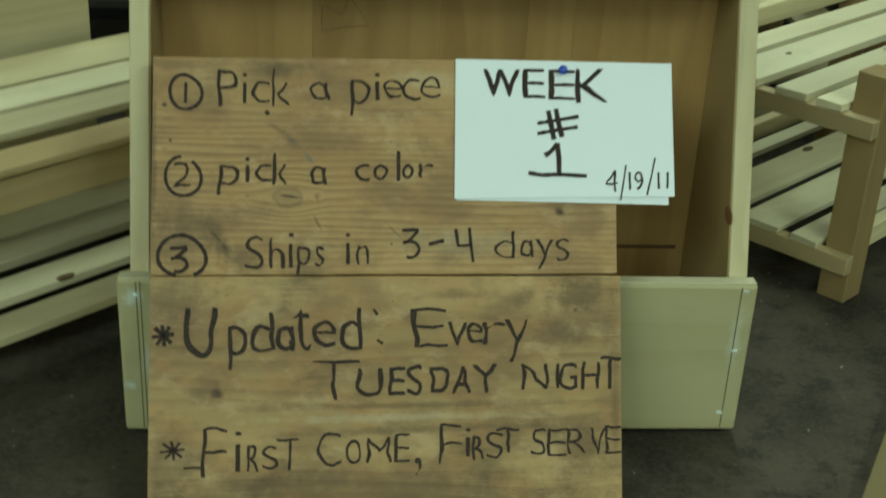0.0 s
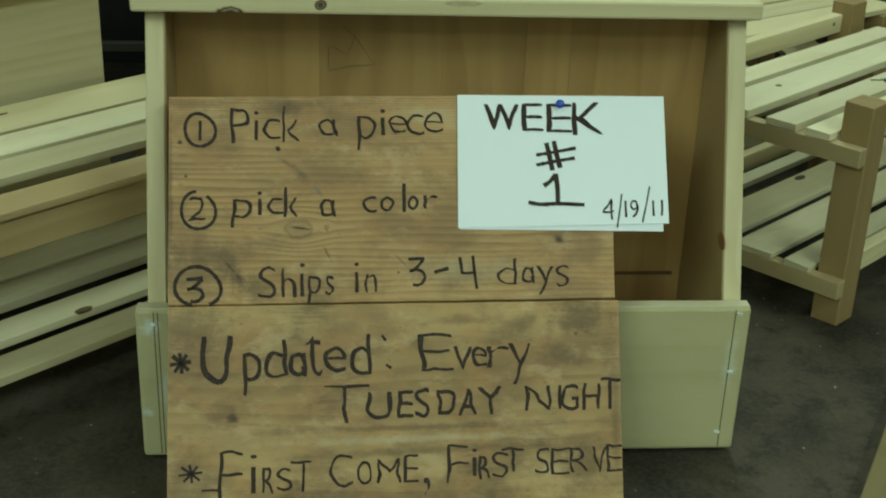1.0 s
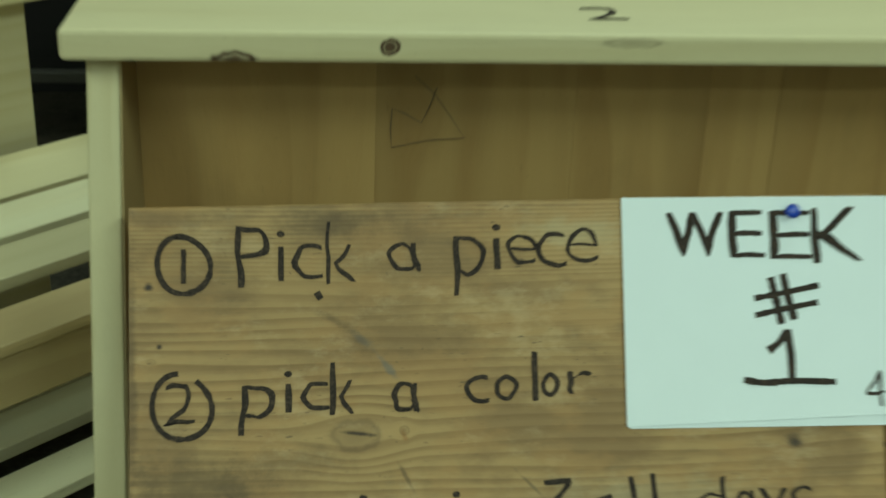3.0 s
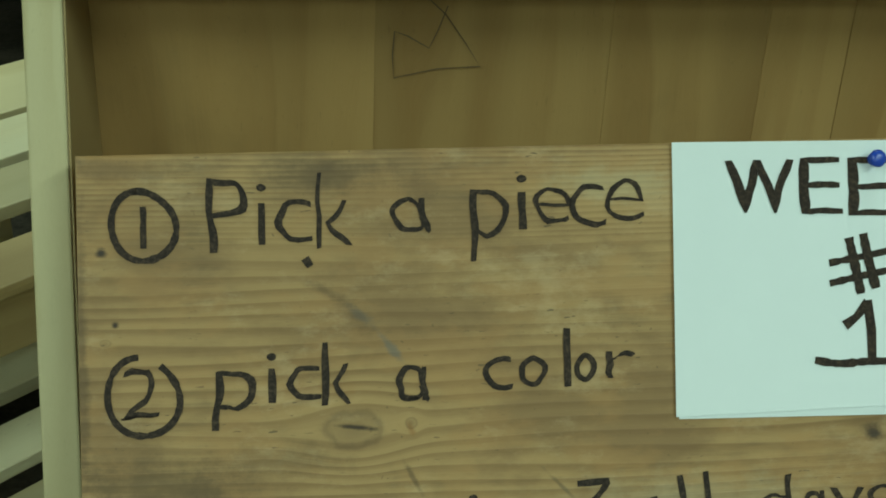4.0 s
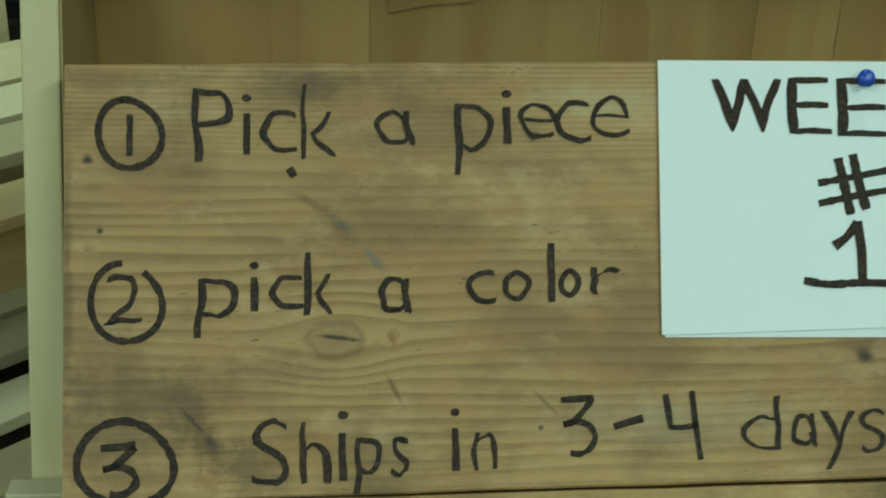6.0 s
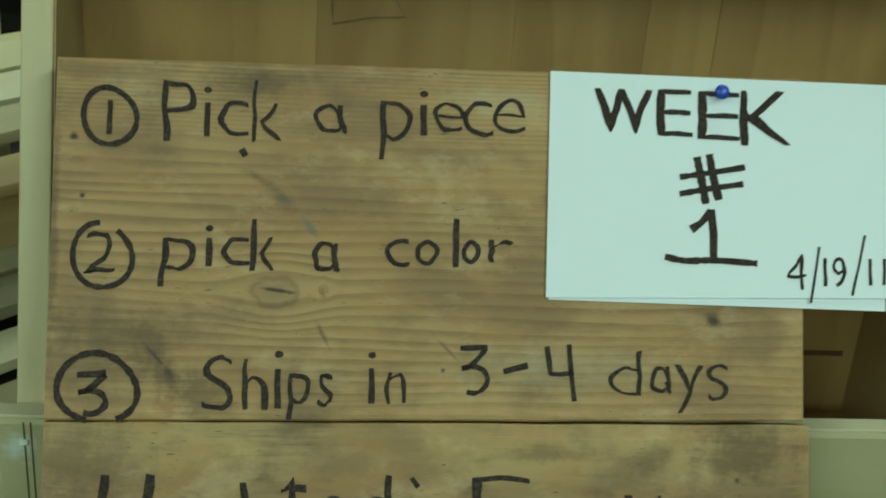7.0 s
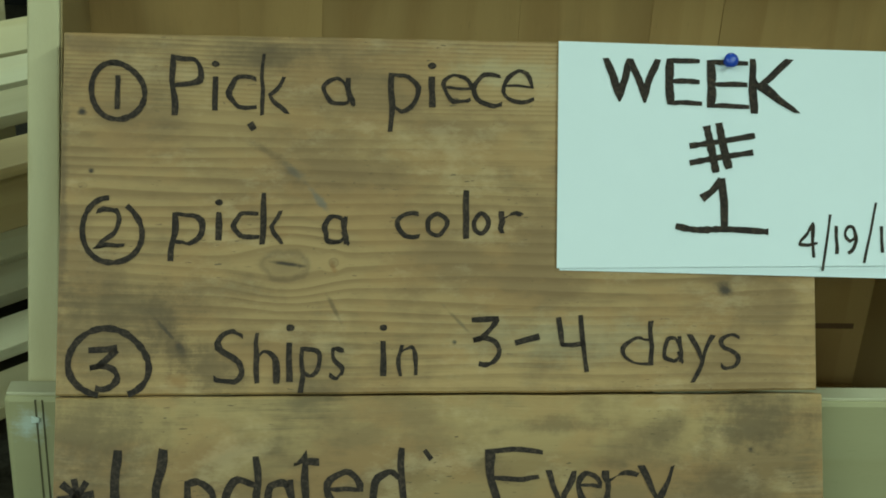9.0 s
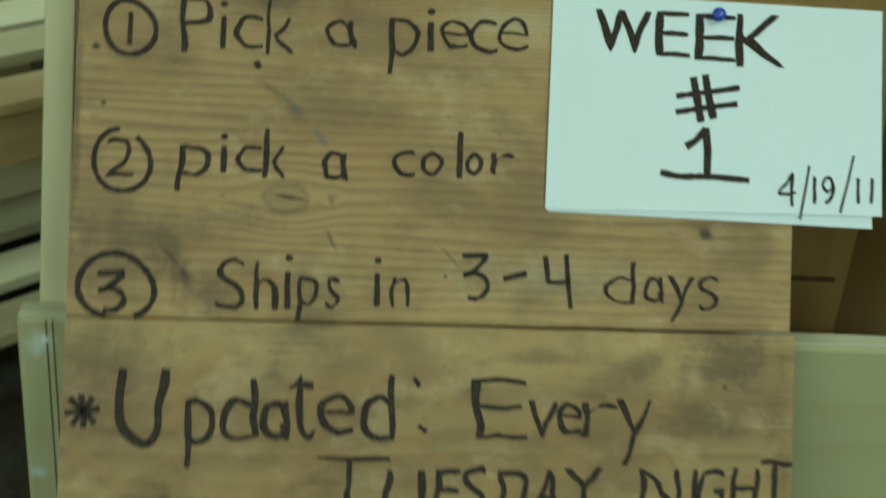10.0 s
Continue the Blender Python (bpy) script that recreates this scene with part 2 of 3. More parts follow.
M_FRONT = wood("birch_ply_front", (0.475, 0.435, 0.245), (0.42, 0.355, 0.18), "X", 24, 0.3, blotch=0.16, dirt=0.06,
               marks=((-0.024, 0.163, 0.014, 0.014, 0, 0.75, GLUE), (-0.031, 0.062, 0.010, 0.007, 0, 0.7, GLUE), (-0.012, 0.090, 0.010, 0.03, 0, 0.35, GLUE), (0.600, 0.120, 0.010, 0.05, 0, 0.3, GLUE)))
M_PINE_PALE = wood("pine_pale", (0.74, 0.69, 0.47), (0.60, 0.50, 0.28), "X", 60, 0.4, blotch=0.35, spread=3.0, dirt=0.12, vary=0.35)
M_PINE_DULL = wood("pine_dull_slat", (0.50, 0.44, 0.27), (0.38, 0.30, 0.15), "X", 60, 0.4, blotch=0.35, spread=3.0, dirt=0.12)
# The shade on the end rails is put into this darker tan.
M_RAIL_Y = wood("tan_shaded_rail", (0.48, 0.38, 0.20), (0.34, 0.24, 0.11), "Y", 50, 0.4, blotch=0.35, spread=3.0, dirt=0.1)
M_TABLE_DARK = wood("pine_leg", (0.33, 0.228, 0.098), (0.23, 0.148, 0.056), "Z", 50, 0.4, blotch=0.2, spread=3.0)
M_TABLE_X = wood("tan_board", (0.42, 0.31, 0.15), (0.30, 0.2, 0.09), "X", 50, 0.4, blotch=0.2)
M_LOOSE = wood("dull_board", (0.19, 0.145, 0.058), (0.135, 0.095, 0.036), "X", 50, 0.4, blotch=0.3, dirt=0.2)
M_INK = marker()
M_PENCIL = plain("pencil_lead", (0.17, 0.115, 0.06), 0.5)
M_PAPER = plain("white_paper", (0.82, 0.885, 0.93), 0.75, 0.02, 25.0)
M_PIN = plain("blue_plastic", (0.015, 0.06, 0.45), 0.3)
M_STEEL = plain("pin_steel", (0.6, 0.6, 0.6), 0.3, metal=1.0)
M_GLUE = plain("dried_glue", (0.66, 0.72, 0.66), 0.4, 0.08, 120.0)
M_FLOOR = concrete()
M_WALL = plain("painted_block", (0.58, 0.58, 0.50), 0.8, 0.12, 6.0)
M_CEIL = plain("ceiling_board", (0.62, 0.62, 0.56), 0.9, 0.06, 4.0)
# Near-black that paints deep shade in the gap beside the chest.
M_SHADE_BLACK = wood("shade_black", (0.008, 0.006, 0.005), (0.005, 0.004, 0.003), "X", 40, 0.4, rough=0.95)
M_GREY = plain("grey_painted_board", (0.06, 0.055, 0.045), 0.6, 0.15, 30.0)


# ---- mesh helpers ----
def link_mesh(name, bm, material, parent=None, label="", smooth=False):
    me = bpy.data.meshes.new(name)
    bm.to_mesh(me)
    bm.free()
    me.materials.append(material)
    if smooth:
        me.polygons.foreach_set("use_smooth", [True] * len(me.polygons))
    ob = new(name, me)
    ob.parent = parent
    return tagged(ob, label)


part = link_mesh


def thing(name, m, label, category, group="", kind=""):
    ob = new(name)
    ob.matrix_world = m
    ob.empty_display_size = 0.05
    return tagged(ob, label, category, group, kind)


def bar(x0, x1, y0, y1, z0, z1, bevel=0.0015, wear=0.0, into=None):
    """A board with eased and slightly uneven edges."""
    bm = into or bmesh.new()
    made = bmesh.ops.create_cube(bm, size=1.0)["verts"]
    for v in made:
        v.co = Vector((x0 + (v.co.x + 0.5) * (x1 - x0), y0 + (v.co.y + 0.5) * (y1 - y0), z0 + (v.co.z + 0.5) * (z1 - z0)))
        if wear:
            v.co += Vector((random.uniform(-wear, wear), random.uniform(-wear, wear), random.uniform(-wear, wear)))
    if bevel:
        edges = {e for v in made for e in v.link_edges}
        bmesh.ops.bevel(bm, geom=list(edges), offset=bevel, segments=2, profile=0.5, affect="EDGES")
    return bm


def prism(outline, x0, x1, bevel=0.0015):
    """A board cut to an outline in the y-z plane, from x0 to x1."""
    bm = bmesh.new()
    face = bm.faces.new([bm.verts.new((x0, y, z)) for y, z in outline])
    grown = bmesh.ops.extrude_face_region(bm, geom=[face])
    bmesh.ops.translate(bm, vec=(x1 - x0, 0, 0), verts=[v for v in grown["geom"] if isinstance(v, bmesh.types.BMVert)])
    bmesh.ops.recalc_face_normals(bm, faces=bm.faces)
    if bevel:
        bmesh.ops.bevel(bm, geom=list(bm.edges), offset=bevel, segments=2, profile=0.5, affect="EDGES")
    return bm


def lathe(profile, steps=28):
    """A turned solid about z from (radius, height) pairs."""
    bm = bmesh.new()
    rings = [[bm.verts.new((r * math.cos(2 * math.pi * k / steps), r * math.sin(2 * math.pi * k / steps), h)) for k in range(steps)]
             for r, h in profile]
    for lo, hi in zip(rings, rings[1:]):
        for k in range(steps):
            bm.faces.new((lo[k], lo[(k + 1) % steps], hi[(k + 1) % steps], hi[k]))
    bm.faces.new(rings[0][::-1])
    bm.faces.new(rings[-1])
    bmesh.ops.recalc_face_normals(bm, faces=bm.faces)
    return bm


def glyph(char, weight):
    """One character of the built-in font as a flat mesh in the x-y plane: its points and faces."""
    data = bpy.data.curves.new("glyph", "FONT")
    data.body, data.size, data.offset, data.resolution_u = char, 1.0, weight, 5
    ob = new("glyph", data)
    bpy.context.view_layer.update()
    me = bpy.data.meshes.new_from_object(ob.evaluated_get(bpy.context.evaluated_depsgraph_get()))
    points = np.array([v.co[:] for v in me.vertices]).reshape(-1, 3)
    faces = [tuple(p.vertices) for p in me.polygons]
    bpy.data.objects.remove(ob)
    bpy.data.curves.remove(data)
    bpy.data.meshes.remove(me)
    return points, faces


HAND = random.Random(19)


def stroke(points, wide, lift, name, material, parent, label=""):
    """A drawn line of even width along points (u, v) on the front of a board."""
    bm = bmesh.new()
    rows = []
    for i, (u, v) in enumerate(points):
        a, b = points[max(0, i - 1)], points[min(len(points) - 1, i + 1)]
        d = Vector((b[0] - a[0], b[1] - a[1])).normalized()
        w = wide * (0.42 + 0.16 * noise.noise(Vector((u * 300, v * 300, 1))))
        rows.append((bm.verts.new((u - d.y * w, -lift, v + d.x * w)), bm.verts.new((u + d.y * w, -lift, v - d.x * w))))
    for (a, b), (c, d) in zip(rows, rows[1:]):
        bm.faces.new((a, b, d, c))
    return part(name, bm, material, parent, label)


def hairline(char):
    """One character of the built-in font as a thin flat shape in a unit box, its long edges cut so that they can bend; also its natural size."""
    p, faces = glyph({"a": "\u0251"}.get(char, char), -0.034 if char in "FTEHI" else -0.022)
    low, size = p.min(axis=0), np.ptp(p, axis=0)
    bm = bmesh.new()
    verts = [bm.verts.new(q) for q in p]
    for f in faces:
        bm.faces.new([verts[i] for i in f])
    bmesh.ops.subdivide_edges(bm, edges=[e for e in bm.edges if e.calc_length() > 0.13], cuts=4)
    bm.verts.index_update()
    points = [((v.co.x - low[0]) / size[0], (v.co.y - low[1]) / size[1]) for v in bm.verts]
    rows = [[v.index for v in f.verts] for f in bm.faces]
    bm.free()
    return points, rows, size


def hand(text, parent, lift, pen, *boxes, chisel=0.0, label=""):
    """A hand-lettered word: each letter fills its own box (left, right, foot, head) on the board. A hairline letter is fitted
    and bent first and its outline then grown evenly, so that every stroke is one pen wide."""
    bm = bmesh.new()
    for k, (char, (u0, u1, v0, v1)) in enumerate(zip(text, boxes)):
        if char in "1/":
            mid = (u0 + u1) / 2
            foot, head = (mid, mid) if char == "1" else (u0, u1)
            rows = []
            for i in range(7):
                f = i / 6
                x_ = foot + (head - foot) * f + 0.0006 * noise.noise(Vector((u0 * 300, f * 2, 2)))
                w = pen * (0.46 + 0.10 * noise.noise(Vector((u0 * 500, f * 4, 8))))
                rows.append([bm.verts.new((x_ + side * w, -lift, v0 + (v1 - v0) * f)) for side in (-1, 1)])
            for (p, q), (r, t) in zip(rows, rows[1:]):
                bm.faces.new((p, q, t, r))
            continue
        points, faces, size = hairline(char)
        thin = char in "iI,"
        scale_v = (v1 - v0) / size[1]
        scale_u = scale_v if thin else (u1 - u0) / size[0]
        grow = max(0.0, (pen - (0.021 if char in "FTEHI" else 0.045) * math.sqrt(scale_u * scale_v)) / 2)
        side, rise = grow * (1 + chisel), grow * (1 - chisel)
        wide, high = max(u1 - u0 - 2 * side, 0.0004), v1 - v0 - 2 * rise
        bend = 0.0 if thin else 0.35 if chisel else 1.0
        sway, lean, made = HAND.uniform(-1, 1), HAND.uniform(-0.05, 0.07), []
        for px, py in points:
            wob = noise.noise_vector(Vector((px * 2.2 + k * 3.1, py * 2.2, u0 * 90 + v0 * 40)))
            x_ = wide * (px + bend * (0.16 * wob.x + 0.035 * sway * math.sin(3 * py) + lean * (py - 0.5))) + (0.0008 * wob.x if thin else 0.0)
            made.append(Vector((u0 + side + x_, v0 + rise + high * (py + 0.07 * wob.y * bend))))
        # outward direction of the outline at each of its points
        sides = collections.Counter(frozenset((f[i - 1], f[i])) for f in faces for i in range(len(f)))
        push = [Vector((0, 0)) for _ in made]
        for f in faces:
            area = sum(made[f[i - 1]].cross(made[f[i]]) for i in range(len(f)))
            for i in range(len(f)):
                e = made[f[i]] - made[f[i - 1]]
                if sides[frozenset((f[i - 1], f[i]))] == 1 and e.length > 1e-9:
                    out = Vector((e.y, -e.x)).normalized() * (1 if area > 0 else -1)
                    push[f[i - 1]] += out
                    push[f[i]] += out
        if char == "a":
            x_, y_, w = u0 + 0.78 * (u1 - u0), v0 + 0.42 * (v1 - v0), pen * 0.42
            tail = [(x_ - w, y_), (x_ + w, y_ + w * 0.4), (u1 + 0.4 * w, v0 + w), (u1 - 0.4 * w, v0 - 0.3 * w), (u1 - 1.6 * w, v0 + w)]
            bm.faces.new([bm.verts.new((x, -lift - 0.0001, z)) for x, z in tail])
        verts = []
        for q, d in zip(made, push):
            press = 1 + 0.30 * noise.noise(Vector((q.x * 240, q.y * 240, 5)))
            verts.append(bm.verts.new(((q + d.normalized() * Vector((1 + chisel, 1 - chisel)) * grow * press).to_3d().xzy if d.length > 1e-6 else q.to_3d().xzy)))
            verts[-1].co.y = -lift
        for f in faces:
            bm.faces.new([verts[i] for i in f])
    bm.normal_update()
    for face in bm.faces:
        if face.normal.y > 0:
            face.normal_flip()
    return part("word", bm, M_INK, parent, label or "black marker writing")


def pen_star(u, v, ru, rv, wide, parent, lift):
    """An asterisk of four crossing strokes."""
    for a, r in ((8, 1.0), (52, 0.95), (97, 0.9), (140, 1.0)):
        c, d = math.cos(radians(a)) * r, math.sin(radians(a)) * r
        stroke([(u - ru * c, v - rv * d), (u + 0.001, v), (u + ru * c, v + rv * d)], wide, lift, "pen_stroke", M_INK, parent)


def curved(points, steps=7):
    """Points along a smooth line through the given ones."""
    ends = [points[0], *points, points[-1]]
    line = []
    for a, b, c, d in zip(ends, ends[1:], ends[2:], ends[3:]):
        for k in range(steps):
            t = k / steps
            line.append(tuple(0.5 * (2 * q + (r - p) * t + (2 * p - 5 * q + 4 * r - s) * t * t + (3 * q - p - 3 * r + s) * t ** 3)
                              for p, q, r, s in zip(a, b, c, d)))
    return line + [points[-1]]


def flat_three(u0, u1, v0, v1, wide, parent, lift):
    """A numeral three with a flat top, drawn in two strokes."""
    def at(f, g):
        return u0 + f * (u1 - u0), v0 + g * (v1 - v0)
    stroke([at(0.0, 0.95), at(0.3, 0.96), at(0.6, 0.97), at(0.95, 0.99)], wide, lift, "numeral_stroke", M_INK, parent)
    stroke(curved([at(0.92, 0.97), at(0.62, 0.74), at(0.32, 0.57), at(0.06, 0.53)]), wide, lift, "numeral_stroke", M_INK, parent)
    stroke(curved([at(0.08, 0.54), at(0.45, 0.58), at(0.82, 0.50), at(0.97, 0.30), at(0.80, 0.11), at(0.52, 0.03), at(0.25, 0.05)]), wide, lift,
           "numeral_stroke", M_INK, parent)


def loop_mark(u, v, ru, rv, wide, parent, lift, turn=1.03, start=100):
    """A hand-drawn ring round a number."""
    n = 56
    pts = []
    for k in range(int(n * turn) + 1):
        a = radians(start) + 2 * math.pi * k / n
        r = 1 + 0.045 * math.sin(2 * a + u * 90) + 0.03 * math.sin(3 * a + v * 70)
        pts.append((u + ru * r * math.cos(a), v + rv * r * math.sin(a)))
    return stroke(pts, wide, lift, "ring", M_INK, parent, "hand-drawn marker ring")


# ---- setting ----
def slab(name, x0, x1, y0, y1, z0, z1, material, label, category):
    return tagged(link_mesh(name, bar(x0, x1, y0, y1, z0, z1, 0), material), label, category, kind="structure")


slab("floor", -5, 5, -5, 5, -0.2, 0, M_FLOOR, "dark worn concrete workshop floor with stains", "floor")
slab("wall_north", -5, 5, 5, 5.2, -0.2, 3.6, M_WALL, "plain painted workshop wall", "wall")
slab("wall_south", -5, 5, -5.2, -5, -0.2, 3.6, M_WALL, "plain painted workshop wall", "wall")
slab("wall_east", 5, 5.2, -5.2, 5.2, -0.2, 3.6, M_WALL, "plain painted workshop wall", "wall")
slab("wall_west", -5.2, -5, -5.2, 5.2, -0.2, 3.6, M_WALL, "plain painted workshop wall", "wall")
slab("ceiling", -5.2, 5.2, -5.2, 5.2, 3.6, 3.8, M_CEIL, "plain workshop ceiling", "ceiling")


# ---- slant-front case ----
def slant_case():
    case = thing("wooden_case", pose(0, 0, 0), "unfinished pale pine slant-front case standing on the concrete floor", "case")
    out = [(0.0, 0.006), (0.183, 0.006), (0.183, 0.473), (0.105, 0.473), (0.0, 0.186)]
    part("side_panel", prism(out, -0.028, -0.0085), M_SIDE_R, case)
    right = part("side_panel", prism(out, 0.588, 0.608), M_SIDE_R, case)
    # Added thin sheets whose brown stands in for warm bounce on the inner sides.
    tint_outline = [(0.004, 0.06), (0.170, 0.06), (0.170, 0.472), (0.107, 0.472), (0.004, 0.190)]
    part("inner_face", prism(tint_outline, -0.0084, -0.0074, 0), M_BOUNCE, case, "brown sheet painting warm bounce on the side panel")
    part("inner_face", prism(tint_outline, 0.5869, 0.5879, 0), M_BOUNCE, right, "brown sheet painting warm bounce on the side panel")
    knot = lathe([(0.0115, 0.0), (0.011, 0.0008), (0.006, 0.0012)], 20)
    bmesh.ops.scale(knot, vec=(0.8, 1.15, 1.0), verts=knot.verts)
    bmesh.ops.rotate(knot, cent=(0, 0, 0), matrix=Matrix.Rotation(radians(-90), 3, "Y"), verts=knot.verts)
    bmesh.ops.translate(knot, vec=(0.5868, 0.027, 0.244), verts=knot.verts)
    part("knot", knot, M_KNOT, right, "round red-brown knot")
    top = part("top_board", bar(-0.040, 0.618, 0.083, 0.216, 0.473, 0.492, 0.003), M_TOP, case)
    mark = hand("2", top, 0.0, 0.0036, (0.280, 0.306, 0.0, 0.030), label="black marker numeral")
    for v in mark.data.vertices:
        v.co = Vector((v.co.x, 0.118 + v.co.z * 1.1, 0.4926))
    # back boards, tongue against tongue, behind the opening
    edges = (-0.0085, 0.150, 0.287, 0.381, 0.432, 0.588)
    for k, (a, b) in enumerate(zip(edges, edges[1:])):
        back = part("back_board", bar(a, b, 0.171 + 0.0004 * (k % 2), 0.183, 0.006, 0.473, 0.0007 if k in (2, 3) else 0.0002), M_BACK, case)
        if k == 1:
            shape = [(0.176, 0.440), (0.190, 0.427), (0.202, 0.410), (0.211, 0.396), (0.186, 0.3945), (0.161, 0.389)]
            shape += [(0.160, 0.403), (0.161, 0.417), (0.169, 0.414), (0.181, 0.407), (0.186, 0.418), (0.191, 0.432)]
            stroke(shape, 0.0009, -0.1695, "pencil_mark", M_PENCIL, back, "thin pencil doodle")
    part("shelf", bar(-0.0085, 0.588, 0.004, 0.1700, 0.066, 0.085, 0.001), M_BACK, case)
    part("dark_streak", bar(0.470, 0.578, 0.1702, 0.1715, 0.1356, 0.1402, 0.0004, 0.0005), M_STREAK, case, "dark red-brown streak")
    # front board; routed lines near each end are dark strips, groove shade painted in
    front = part("front_board", bar(-0.040, 0.616, -0.017, -0.001, 0.006, 0.1848, 0.0040), M_FRONT, case, "pale plywood front board")
    # Overhead light on the board's top is put in as this paler strip.
    part("top_edge", bar(-0.038, 0.614, -0.0150, -0.0012, 0.1838, 0.1862, 0.0007), M_PINE_PALE, front, "pale strip painting the lit top edge")
    for x, steps in ((-0.021, (0.0, 0.0042)), (0.598, (0.0,))):
        for dx in steps:
            part("groove_line", bar(x + dx, x + dx + 0.0010, -0.0174, -0.0165, 0.010, 0.182, 0), M_LINE, front, "dark strip painting a routed groove's shade")
    for x, z, w, h in ((-0.0240, 0.166, 0.005, 0.004), (0.600, 0.175, 0.006, 0.004), (0.5975, 0.105, 0.006, 0.003),
                       (0.592, 0.028, 0.006, 0.003)):
        part("glue_smear", bar(x, x + w, -0.0178, -0.0168, z, z + h, 0.0004, 0.001), M_GLUE, front, "dried white glue smear")
    return case


M_KNOT = plain("pine_knot", (0.25, 0.12, 0.05), 0.5, 0.4, 180.0)
M_BOUNCE = plain("warm_bounce_brown", (0.40, 0.285, 0.125), 0.55, 0.16, 9.0)
M_STREAK = plain("streak_brown", (0.15, 0.075, 0.030), 0.6, 0.5, 60.0)
M_LINE = plain("shadowed_groove", (0.12, 0.10, 0.05), 0.8)
slant_case()


# ---- lettered board sign ----
LEAN, YAW = 29.34, 0.79
SIGN_POSE = pose(0, -0.0661, 0.186, -LEAN, 0, YAW)


def plank(u0, u1, low, high, name, material, parent, nick=0.0012):
    """A sawn board with slightly uneven long edges, front face at y = 0; low and high: its edges' heights at both ends."""
    bm = bmesh.new()
    n = 60
    rows = []
    for k in range(n + 1):
        f = k / n
        u = u0 + (u1 - u0) * f
        lo = low[0] + (low[1] - low[0]) * f + nick * noise.noise(Vector((u * 22, low[0] * 50, 3)))
        hi = high[0] + (high[1] - high[0]) * f + nick * noise.noise(Vector((u * 22, high[0] * 50, 7)))
        rows.append([bm.verts.new((u, y, v)) for y, v in ((0.0, lo + 0.0012), (0.0012, lo), (0.0185, lo), (0.0185, hi), (0.0012, hi), (0.0, hi - 0.0012))])
    for a, b in zip(rows, rows[1:]):
        for i in range(6):
            j = (i + 1) % 6
            bm.faces.new((a[i], a[j], b[j], b[i]))
    bm.faces.new(rows[0])
    bm.faces.new(rows[-1][::-1])
    bmesh.ops.recalc_face_normals(bm, faces=bm.faces)
    return part(name, bm, material, parent)


def sign():
    board = thing("board_sign", SIGN_POSE, "hand-lettered sign of two old brown planks leaning on the case", "sign")
    upper = plank(0.0005, 0.4575, (0.0252, 0.0290), (0.2388, 0.2435), "upper_plank", M_SIGN_A, board, 0.0005)
    lower = plank(0.0005, 0.4610, (-0.2020, -0.2020), (0.0246, 0.0268), "lower_plank", M_SIGN_B, board, 0.0005)
    for u in (0.05, 0.36):
        part("cleat", bar(u, u + 0.05, 0.0186, 0.0425, -0.17, 0.20, 0.001), M_PINE_Z, board)
    ink = 0.0005
    loop_mark(0.0318, 0.2042, 0.0152, 0.0170, 0.0040, upper, ink)
    loop_mark(0.0302, 0.1215, 0.0168, 0.0192, 0.0038, upper, ink, 0.90, 96)
    loop_mark(0.0300, 0.0441, 0.0225, 0.0202, 0.0044, upper, ink, 0.88, -60)
    flat_three(0.0185, 0.0358, 0.0285, 0.0530, 0.0046, upper, ink)
    flat_three(0.2430, 0.2604, 0.0432, 0.0722, 0.0036, upper, ink)
    stroke([(0.2694, 0.0571), (0.2762, 0.0590), (0.2844, 0.0611)], 0.0042, ink, "pen_dash", M_INK, upper)
    stroke([(0.2960, 0.0728), (0.2974, 0.0642), (0.2984, 0.0556)], 0.0036, ink, "numeral_stroke", M_INK, upper)
    stroke([(0.2980, 0.0562), (0.3050, 0.0560), (0.3127, 0.0573)], 0.0036, ink, "numeral_stroke", M_INK, upper)
    stroke([(0.3096, 0.0742), (0.3110, 0.0580), (0.3124, 0.0470), (0.3134, 0.0398)], 0.0036, ink, "numeral_stroke", M_INK, upper)
    stroke([(0.1094, 0.1872), (0.1108, 0.1850), (0.1120, 0.1830)], 0.0048, ink, "pen_dot", M_INK, upper)
    stroke([(0.2150, -0.0066), (0.2170, -0.0092), (0.2192, -0.0122)], 0.0034, ink, "pen_dot", M_INK, lower)
    stroke([(0.2190, -0.0365), (0.2215, -0.0382), (0.2244, -0.0402)], 0.0036, ink, "pen_dot", M_INK, lower)
    stroke([(0.0342, -0.1589), (0.0448, -0.1585), (0.0539, -0.1591)], 0.0024, ink, "pen_dash", M_INK, lower)
    hand("1", upper, ink, 0.0032, (0.0302, 0.0335, 0.1935, 0.2138))
    hand("Pick", upper, ink, 0.0030, (0.0634, 0.0823, 0.1919, 0.2267), (0.0866, 0.0909, 0.1940, 0.2240), (0.0956, 0.1134, 0.1950, 0.2158), (0.1153, 0.1325, 0.1930, 0.2290))
    hand("a", upper, ink, 0.0032, (0.1528, 0.1715, 0.1985, 0.2165))
    hand("piece", upper, ink, 0.0032, (0.1927, 0.2116, 0.1838, 0.2188), (0.2157, 0.2209, 0.1990, 0.2265), (0.2244, 0.2424, 0.2014, 0.2202), (0.2435, 0.2609, 0.2001, 0.2217), (0.2609, 0.2812, 0.2022, 0.2236))
    hand("2", upper, ink, 0.0032, (0.0197, 0.0389, 0.1107, 0.1363))
    hand("pick", upper, ink, 0.0032, (0.0648, 0.0842, 0.1034, 0.1328), (0.0897, 0.0943, 0.1166, 0.1411), (0.1000, 0.1150, 0.1174, 0.1346), (0.1169, 0.1309, 0.1148, 0.1460))
    hand("a", upper, ink, 0.0032, (0.1528, 0.1690, 0.1148, 0.1332))
